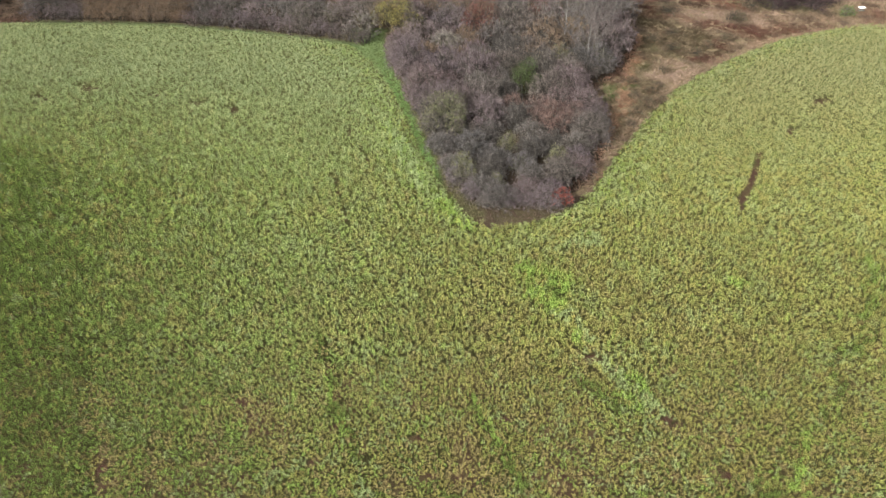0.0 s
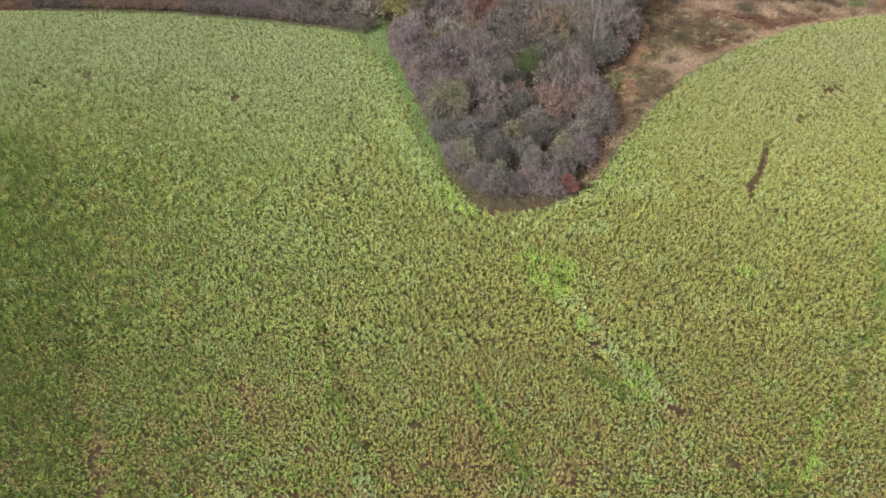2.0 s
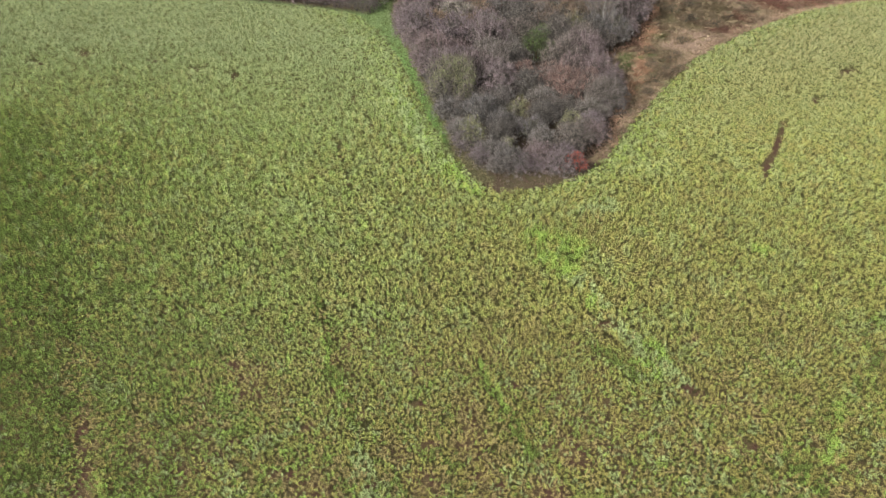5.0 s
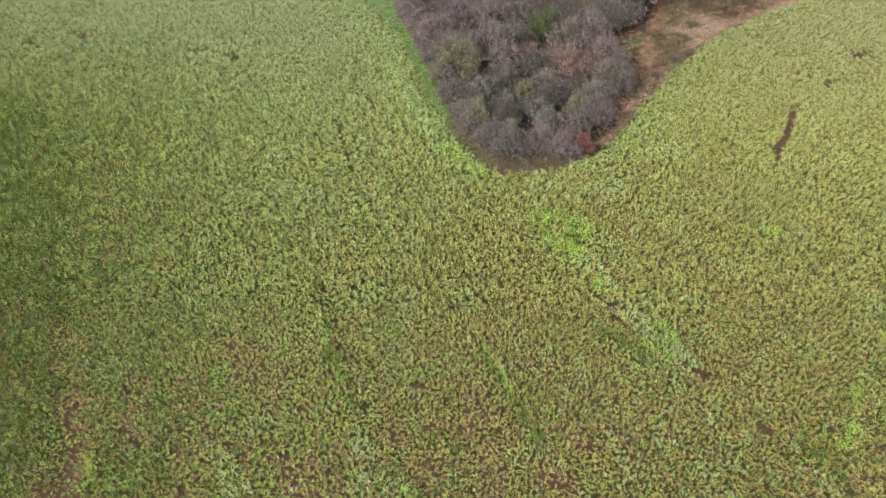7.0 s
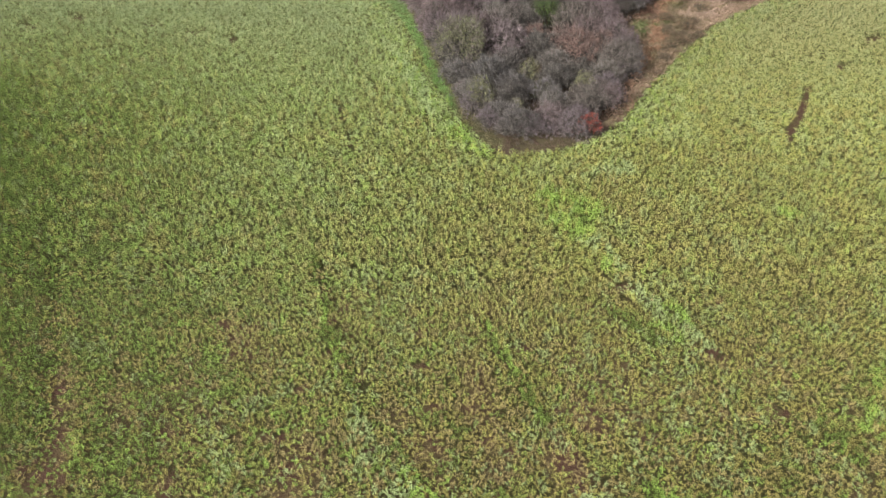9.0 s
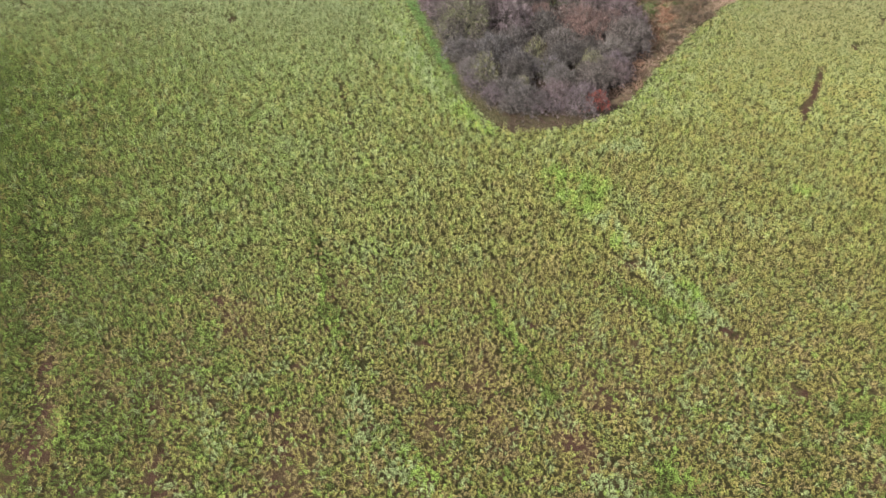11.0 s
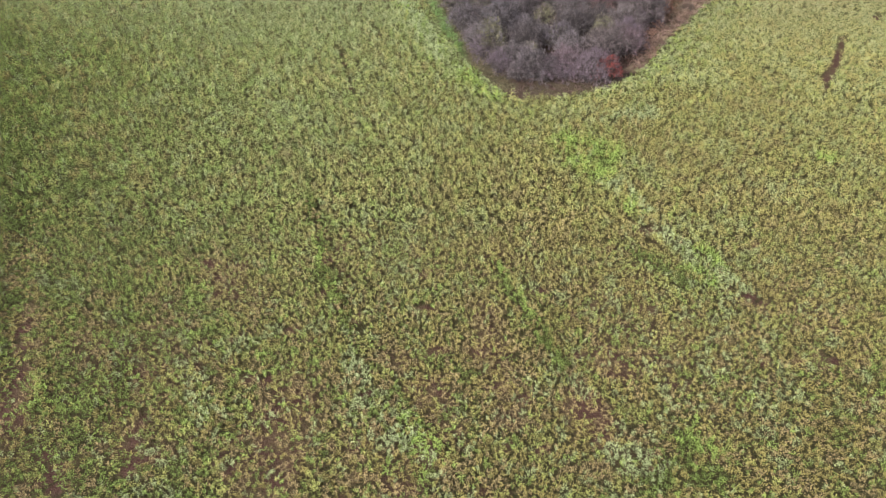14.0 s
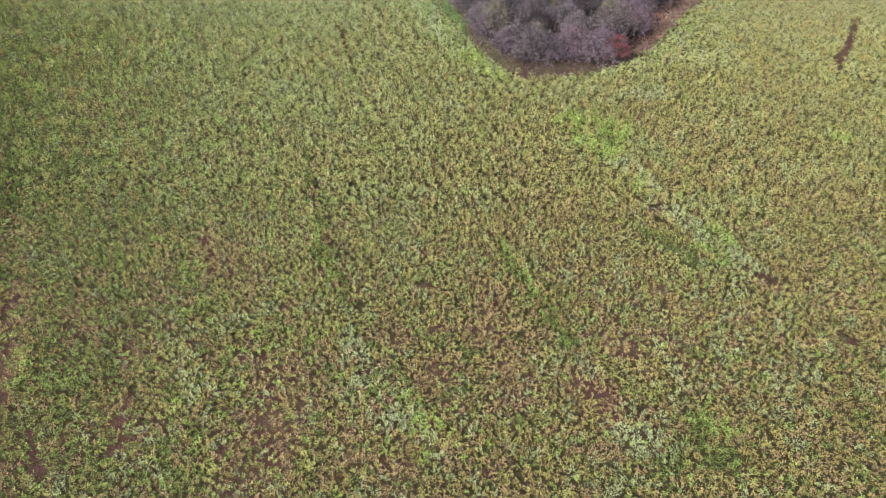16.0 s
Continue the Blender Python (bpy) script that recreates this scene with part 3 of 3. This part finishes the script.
def stem_paths(rng, lobes, thick):
    """A bent stem from the ground into every lobe, with two side limbs each."""
    paths = []
    for c, r in lobes:
        foot = np.array((c[0] * 0.12, c[1] * 0.12, -0.25)) + rng.normal(0, 0.05, 3) * (1, 1, 0)
        bend = foot * 0.45 + c * 0.55 + rng.normal(0, 0.12, 3)
        end = c + np.array((0, 0, r * 0.55))
        paths.append([(foot, thick), (foot * 0.72 + bend * 0.28 + rng.normal(0, 0.04, 3), thick * 0.85), (bend, thick * 0.62), (end, thick * 0.16)])
        for _ in range(3):
            d = rng.normal(size=3) * r * 0.75 + np.array((c[0] * 0.25, c[1] * 0.25, r * 0.4))
            paths.append([(bend, thick * 0.4), (bend + d * 0.5 + rng.normal(0, 0.04, 3), thick * 0.28), (c * 0.5 + bend * 0.5 + d, thick * 0.08)])
    return paths


def lobe_points(rng, lobes, n, inner=0.35):
    k = rng.randint(0, len(lobes), n)
    c, r = np.array([p for p, _ in lobes])[k], np.array([q for _, q in lobes])[k]
    d = rng.normal(size=(n, 3))
    d /= np.linalg.norm(d, axis=1, keepdims=True)
    d[:, 2] = np.where(d[:, 2] < -0.75, -d[:, 2], d[:, 2])
    return c + d * (r * (inner + (1 - inner) * rng.rand(n) ** 0.8) * rng.uniform(0.8, 1.12, n))[:, None] * (1, 1, 0.95), d


def make_shrub(name, seed, radius, height, twigs, twig_material_, bark, lobes=8, leaf=0, tint=(0.1, 0.1, 0.1), tint2=None, leaf_size=0.09, label="", twig_long=0.31, twig_wide=0.023, thick=0.05, crown_label="", boughs=34, wood=24):
    rng = np.random.RandomState(seed)
    shape = crown_lobes(rng, radius, height, lobes)
    ob = new(name)
    v, f = tubes(stem_paths(rng, shape, thick), 4)
    # boughs that fan out through the crown's surface
    n = boughs * lobes
    root, d = lobe_points(rng, shape, n, 0.75)
    heart = np.array((0, 0, height * 0.35))
    start = heart + (root - heart) * rng.uniform(0.55, 0.8, (n, 1))
    way = root - start + rng.normal(0, 0.34, (n, 3)) + (0, 0, 0.04)
    v2, f2 = needles(rng, start, way, rng.uniform(0.3, 0.75, n), rng.uniform(0.018, 0.036, n))
    # dark twigs added inside the crown, to block light and blacken its pockets
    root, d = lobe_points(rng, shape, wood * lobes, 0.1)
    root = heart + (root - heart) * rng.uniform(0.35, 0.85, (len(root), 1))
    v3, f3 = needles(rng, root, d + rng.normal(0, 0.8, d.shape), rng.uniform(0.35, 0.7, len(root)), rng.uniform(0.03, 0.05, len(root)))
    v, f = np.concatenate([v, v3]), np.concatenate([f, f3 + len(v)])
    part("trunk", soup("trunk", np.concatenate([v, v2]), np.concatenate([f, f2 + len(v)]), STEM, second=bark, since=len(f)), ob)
    if twigs:
        # sprays of twigs that branch from one point, with gaps between the sprays
        sprays = twigs // 11
        root, d = lobe_points(rng, shape, sprays, 0.5)
        d = d + rng.normal(0, 0.5, (sprays, 3)) + (0, 0, 0.2)
        of = np.repeat(np.arange(sprays), 11)
        n = len(of)
        way = d[of] + rng.normal(0, 0.62, (n, 3))
        root = root[of] - d[of] * 0.08 + rng.normal(0, 0.05, (n, 3))
        v, f = needles(rng, root, way, twig_long * rng.uniform(0.5, 1.25, n), twig_wide * rng.uniform(0.6, 1.4, n))
        part("crown", soup("crown", v, f, twig_material_), ob, crown_label)
    if leaf:
        root, d = lobe_points(rng, shape, leaf, 0.55)
        mix = rng.rand(leaf, 1) ** 1.5
        col = np.array(tint) * (1 - mix) + np.array(tint2 or tint) * mix
        long = leaf_size * rng.uniform(0.6, 1.4, leaf)
        v, f, t = leaves(rng, root, d + rng.normal(0, 0.6, (leaf, 3)), long, long * 0.6, col)
        part("foliage", soup("foliage", v, f, FOLIAGE, t), ob)
    return tagged(ob, label, "shrub")


def standing(x, y, turn, scale):
    return pose(x, y, -0.1, 0, 0, turn) @ Matrix.Diagonal((scale, scale, scale, 1))


HEDGE_LABEL = {
    "grey": "leafless grey hawthorn shrub with dense fine twigs",
    "purple": "leafless purplish-brown blackthorn shrub in the thicket",
    "brown": "brownish shrub with withered leaves in the thicket",
    "rusty": "rusty reddish-brown leafless shrub in the thicket",
    "pale": "pale grey leafless shrub with lichen-covered twigs",
}
STOCK = {}
for kind_no, hue in enumerate(("grey", "purple", "brown", "pale", "rusty")):
    STOCK[hue] = [make_shrub("shrub", 100 + 10 * kind_no + k, 1.85, 2.7, 5400, TWIGS[hue], LICHEN if hue == "pale" else BARK, 13 + k, label=HEDGE_LABEL[hue], twig_wide=0.0185, twig_long=0.32, boughs=22, wood=44) for k in range(3)]
    STOCK["far_" + hue] = [make_shrub("shrub", 150 + 10 * kind_no + k, 1.75, 2.9, 2300, TWIGS[hue], LICHEN if hue == "pale" else BARK, 10 + k, leaf=3000 if hue == "brown" else 0, tint=(0.125, 0.084, 0.055), tint2=(0.20, 0.145, 0.10), leaf_size=0.075, label=HEDGE_LABEL[hue].replace("in the thicket", "in the hedge"), twig_wide=0.026, twig_long=0.27, boughs=12, wood=5) for k in range(2)]
FREE = {hue: list(obs) for hue, obs in STOCK.items()}


def plant(hue, x, y, turn, scale, group):
    """Puts a shrub of that hue into the ground: the first three are the built ones, the rest copies."""
    m = standing(x, y, turn, scale)
    if FREE[hue]:
        ob = FREE[hue].pop()
        ob.matrix_basis = m
    else:
        ob = copy_thing(STOCK[hue][int(turn) % len(STOCK[hue])], m)
        ob.matrix_basis = m
    return tagged(ob, group=group)


def scatter(rng, x0, x1, y0, y1, gap, inside, tries=6000):
    """Places no nearer to one another than gap."""
    got = []
    for _ in range(tries):
        x, y = rng.uniform(x0, x1), rng.uniform(y0, y1)
        if inside(x, y) and all((x - a) ** 2 + (y - b) ** 2 > gap * gap for a, b in got):
            got.append((x, y))
    return got


SPECIAL = ((1.5, 41.2), (8.6, 42.9), (5.0, 44.8), (10.6, 57.5), (0.3, 48.6), (7.3, 54.6), (7.3, 53.2), (-4.9, 66.0), (-4.2, 64.6), (3.8, 65.8), (3.8, 64.2), (9.5, 67.3), (11.5, 60.5), (11.0, 59.0))


def build_thicket():
    rng = np.random.RandomState(17)
    def inside(x, y):
        return thicket_left(y) + 1.25 < x < thicket_right(y) - 1.7 - 0.9 * np.clip((y - 56) / 3, 0, 1) and y > 38.2 and all((x - a) ** 2 + (y - b) ** 2 > 1.9 for a, b in SPECIAL)
    for x, y in scatter(rng, -9, 22, 38.0, 74, 1.74, inside):
        size = (np.interp(y, (38, 44, 50, 76), (0.75, 0.92, 1.02, 1.05)) + 0.28 * np.clip((x - 4) / 5, 0, 1) * np.clip((y - 53) / 6, 0, 1)) * rng.uniform(0.72, 1.22)
        left = value_noise(x, y, 5, 81)
        p = {"purple": 1.2 * (x > 12) * (y > 55) + 1.6 * (x < 3) * (y > 48) + 1.2 * (x > 9) * (y < 54) + 0.5 * left, "grey": 1.0 + 0.4 * (y < 46), "brown": 0.22 * (y > 55), "pale": 0.22 + 1.6 * (x > 7) * (x < 17) * (y > 54), "rusty": 0.02 + 2.2 * (abs(x - 8.0) < 3) * (abs(y - 49.5) < 2.5)}
        hue = rng.choice(list(p), p=np.array(list(p.values())) / sum(p.values()))
        plant(("far_" if y > 62 else "") + hue, x, y, rng.uniform(0, 360), size, "shrubs of the thicket")
    # a skirt of lower shrubs along the thicket's edge
    for k in range(18):
        y = 39.3 + k * 1.35
        for x in (thicket_left(y) + np.interp(y, (42, 48), (0.35, 0.7)) + rng.uniform(-0.1, 0.4), thicket_right(y) - 1.3 - 0.5 * np.clip((y - 50) / 5, 0, 1) - rng.uniform(-0.1, 0.4)):
            plant(rng.choice(("grey", "purple", "purple")), x, y + rng.uniform(-0.3, 0.3), rng.uniform(0, 360), rng.uniform(0.38, 0.72) + 0.012 * k, "shrubs of the thicket")
    for x in (3.2, 4.7, 5.8, 7.3):
        plant(rng.choice(("grey", "purple", "purple")), x, 37.6 + 0.09 * (x - 3) + rng.uniform(0.0, 0.6), rng.uniform(0, 360), rng.uniform(0.42, 0.72), "shrubs of the thicket")


def build_hedge():
    rng = np.random.RandomState(19)
    def inside(x, y):
        return crop_far_edge(x) + 1.5 < y < crop_far_edge(x) + 6 and (x > -43.2 or y > crop_far_edge(x) + 4) and not -6.5 < x < -3.5
    for x, y in scatter(rng, -56, -7.5, 65, 80, 2.1, inside):
        hue = "brown" if -38 < x < -27 or x < -46 else rng.choice(("grey", "purple", "purple", "grey", "pale", "pale"))
        plant("far_" + hue, x, y, rng.uniform(0, 360), rng.uniform(1.0, 1.35), "shrubs of the hedge")


def build_hedge_foot():
    rng = np.random.RandomState(23)
    x = -42.6
    while x < -7.5:
        hue = "far_brown" if -38 < x < -27 else rng.choice(("far_grey", "far_purple"))
        plant(hue, x, crop_far_edge(x) + rng.uniform(0.7, 1.1), rng.uniform(0, 360), rng.uniform(0.55, 0.8), "shrubs of the hedge")
        x += rng.uniform(1.3, 1.8)


build_thicket()
build_hedge()
build_hedge_foot()
# shrubs of the stock that found no place
for spare in [ob for obs in FREE.values() for ob in obs]:
    for piece in (*spare.children_recursive, spare):
        bpy.data.objects.remove(piece)

# shrubs that stand out by their leaves
def put(ob, x, y, turn=0.0, scale=1.0):
    ob.matrix_basis = standing(x, y, turn, scale)
    return ob


put(make_shrub("willow_shrub", 301, 1.7, 3.2, 3000, TWIGS["grey"], LICHEN, 12, 3600, (0.085, 0.090, 0.042), (0.225, 0.225, 0.115), 0.085, "grey-green shrub with lichen and last leaves"), 0.3, 47.9, 0, 1.2)
put(make_shrub("evergreen_shrub", 302, 1.6, 3.3, 0, None, STEM, 8, 5200, (0.022, 0.040, 0.013), (0.105, 0.135, 0.032), 0.08, "bright green leafy evergreen shrub among bare twigs"), 7.3, 54.6, 0, 1.0)
put(make_shrub("yellow_shrub", 303, 1.9, 2.8, 900, TWIGS["brown"], STEM, 9, 5200, (0.27, 0.215, 0.055), (0.15, 0.155, 0.05), 0.075, "golden yellow autumn shrub at the field corner"), -4.5, 66.9, 0, 1.42)
red = make_shrub("red_shrub", 304, 1.5, 3.4, 900, TWIGS["brown"], STEM, 8, 4200, (0.155, 0.046, 0.034), (0.09, 0.046, 0.034), 0.08, "rust-red autumn shrub among bare twigs")
put(red, 3.8, 65.8, 0, 1.3)
tagged(copy_thing(red, standing(9.5, 67.3, 70, 0.8)))
put(make_shrub("red_leaved_shrub", 305, 0.85, 1.7, 900, TWIGS["purple"], STEM, 7, 2200, (0.30, 0.050, 0.030), (0.17, 0.05, 0.038), 0.065, "low shrub with glowing red leaves at the thicket's edge"), 8.3, 38.1, 0, 1.0)


lichen = make_shrub("lichen_shrub", 306, 1.3, 3.1, 900, TWIGS["pale"], LICHEN, 9, 950, (0.15, 0.15, 0.062), (0.235, 0.225, 0.105), 0.085, "bare shrub with yellowish lichen on its branches", boughs=44)
put(lichen, 1.5, 41.2, 0, 0.85)
for lx, ly, turn, size in ((8.6, 42.9, 130, 0.85), (5.0, 44.8, 250, 0.8), (10.6, 57.5, 40, 1.25), (3.9, 40.1, 310, 0.6), (3.6, 47.2, 90, 0.55)):
    copy_thing(lichen, standing(lx, ly, turn, size))


def make_tree(seed, height, spread, label):
    """A slender bare tree: a trunk that divides, limbs, and long fine twigs."""
    rng = np.random.RandomState(seed)
    ob = new("bare_tree")
    top = np.array((rng.normal(0, 0.3), rng.normal(0, 0.3), height))
    trunk = [(np.array((0, 0, -0.3)), 0.085), (top * 0.3 + rng.normal(0, 0.06, 3), 0.07), (top * 0.6 + rng.normal(0, 0.08, 3), 0.045), (top, 0.015)]
    paths, ends = [trunk], []
    for k in range(16):
        s = 0.25 + 0.7 * k / 16
        foot = top * s
        q = k * 2.4 + rng.uniform(0, 0.6)
        d = np.array((math.cos(q) * 1.0, math.sin(q) * 1.0, 1.15)) * spread * (1.1 - 0.75 * s)
        paths.append([(foot, 0.032 * (1.2 - s)), (foot + d * (0.5, 0.5, 0.4), 0.022 * (1.2 - s)), (foot + d, 0.005)])
        for _ in range(3):
            a = foot + d * rng.uniform(0.35, 0.8)
            e = d * 0.5 + rng.normal(0, 0.3, 3) * spread
            paths.append([(a, 0.018 * (1.2 - s)), (a + e * 0.5, 0.013 * (1.2 - s)), (a + e, 0.004)])
            ends += [(a, e)]
        ends.append((foot, d))
    v, f = tubes(paths)
    part("trunk", soup("trunk", v, f, BIRCH, None, True), ob, "pale whitish bark")
    n = 5200
    pick = rng.randint(0, len(ends), n)
    a, e = np.array([p[0] for p in ends])[pick], np.array([p[1] for p in ends])[pick]
    root = a + e * rng.uniform(0.3, 1.0, (n, 1))
    way = e / np.linalg.norm(e, axis=1, keepdims=True) + rng.normal(0, 0.85, (n, 3)) + (0, 0, 0.15)
    v, f = needles(rng, root, way, rng.uniform(0.2, 0.55, n), rng.uniform(0.010, 0.021, n))
    part("crown", soup("crown", v, f, TWIGS["pale"]), ob)
    return tagged(ob, label, "tree", group="bare trees of the thicket")


TREE = make_tree(401, 7.0, 2.7, "slender leafless tree with whitish bark and fine twigs")
TREE.matrix_basis = pose(11.5, 60.5, -0.1)
for tx, ty, turn, size in ((14.8, 63.0, 80, 0.9), (13.2, 58.3, 150, 0.78), (16.6, 65.5, 220, 0.85)):
    copy_thing(TREE, standing(tx, ty, turn, size))


# ---- meadow scrub ----
BRAMBLE = make_shrub("bramble", 310, 1.4, 0.8, 700, TWIGS["brown"], STEM, 8, 1400, (0.085, 0.055, 0.038), (0.10, 0.11, 0.045), 0.09, "low brown bramble tangle in the withered grass", thick=0.02, twig_long=0.5, boughs=8)
BRAMBLE.matrix_basis = standing(17.6, 52.0, 0, 0.8)
tagged(BRAMBLE, group="brambles in the meadow")
for bx, by, size in ((16.4, 50.8, 0.7), (18.5, 54.4, 0.7), (16.9, 53.6, 0.6), (19.2, 53.0, 0.55), (17.2, 56.2, 0.6), (19.4, 55.6, 0.5), (15.6, 48.9, 0.5), (21.2, 64.8, 0.9), (23.2, 66.2, 0.8), (26.2, 63.6, 0.7), (22.5, 62.8, 0.9), (24.4, 61.7, 0.8), (28.5, 65.0, 0.9), (30.8, 69.5, 1.2), (24.2, 71.5, 1.2), (33.5, 73.0, 1.0), (20.6, 58.2, 0.7)):
    copy_thing(BRAMBLE, standing(bx, by, 40 * bx, size))
DARK = make_shrub("dark_shrub", 311, 1.6, 1.9, 2600, TWIGS["dark"], STEM, 8, label="dark purplish leafless scrub at the meadow's far edge")
DARK.matrix_basis = standing(36.4, 72.6, 0, 1.0)
tagged(DARK, group="dark scrub at the far edge")
for bx, by, size in ((38.3, 73.4, 1.1), (40.0, 72.4, 0.9), (41.6, 73.6, 1.0), (34.4, 74.0, 0.9)):
    copy_thing(DARK, standing(bx, by, 40 * bx, size))


# ---- unidentified white panel at the far corner of the field, built as a roofed stand ----
def box(x0, y0, z0, x1, y1, z1, material, bevel=0.01):
    bm = bmesh.new()
    bmesh.ops.create_cube(bm, size=1.0, matrix=Matrix.Translation(((x0 + x1) / 2, (y0 + y1) / 2, (z0 + z1) / 2)) @ Matrix.Diagonal((x1 - x0, y1 - y0, z1 - z0, 1)))
    bmesh.ops.bevel(bm, geom=bm.edges[:], offset=bevel, segments=1, affect="EDGES")
    me = bpy.data.meshes.new("box")
    bm.to_mesh(me)
    bm.free()
    me.materials.append(material)
    return me


def build_stand():
    white, n, l, b = shader("white_painted_sheet", 0.45, 0.4)
    l.new(ramp(n, l, noise_of(n, l, 5, 4), (0.3, (0.72, 0.71, 0.70)), (0.7, (0.85, 0.85, 0.84))), b.inputs["Base Color"])
    ob = new("feeding_stand")
    part("roof", box(-0.7, -0.5, 1.25, 0.7, 0.5, 1.33, white), ob, "white sheet roof")
    part("shelf", box(-0.5, -0.35, 0.62, 0.75, 0.35, 0.70, BARK), ob)
    for px in (-0.5, 0.5):
        for py in (-0.32, 0.32):
            part("post", box(px - 0.04, py - 0.04, -0.2, px + 0.04, py + 0.04, 1.25, BARK), ob)
    ob.matrix_basis = standing(44.9, 71.6, 12, 0.5)
    tagged(ob, "white-roofed wooden stand in the withered grass", "stand")


build_stand()
put(make_shrub("green_shrub", 312, 0.9, 1.2, 200, TWIGS["brown"], BARK, 5, 900, (0.07, 0.12, 0.03), (0.16, 0.21, 0.05), 0.1, "small green leafy shrub beside the field corner", thick=0.02), 43.0, 70.6)
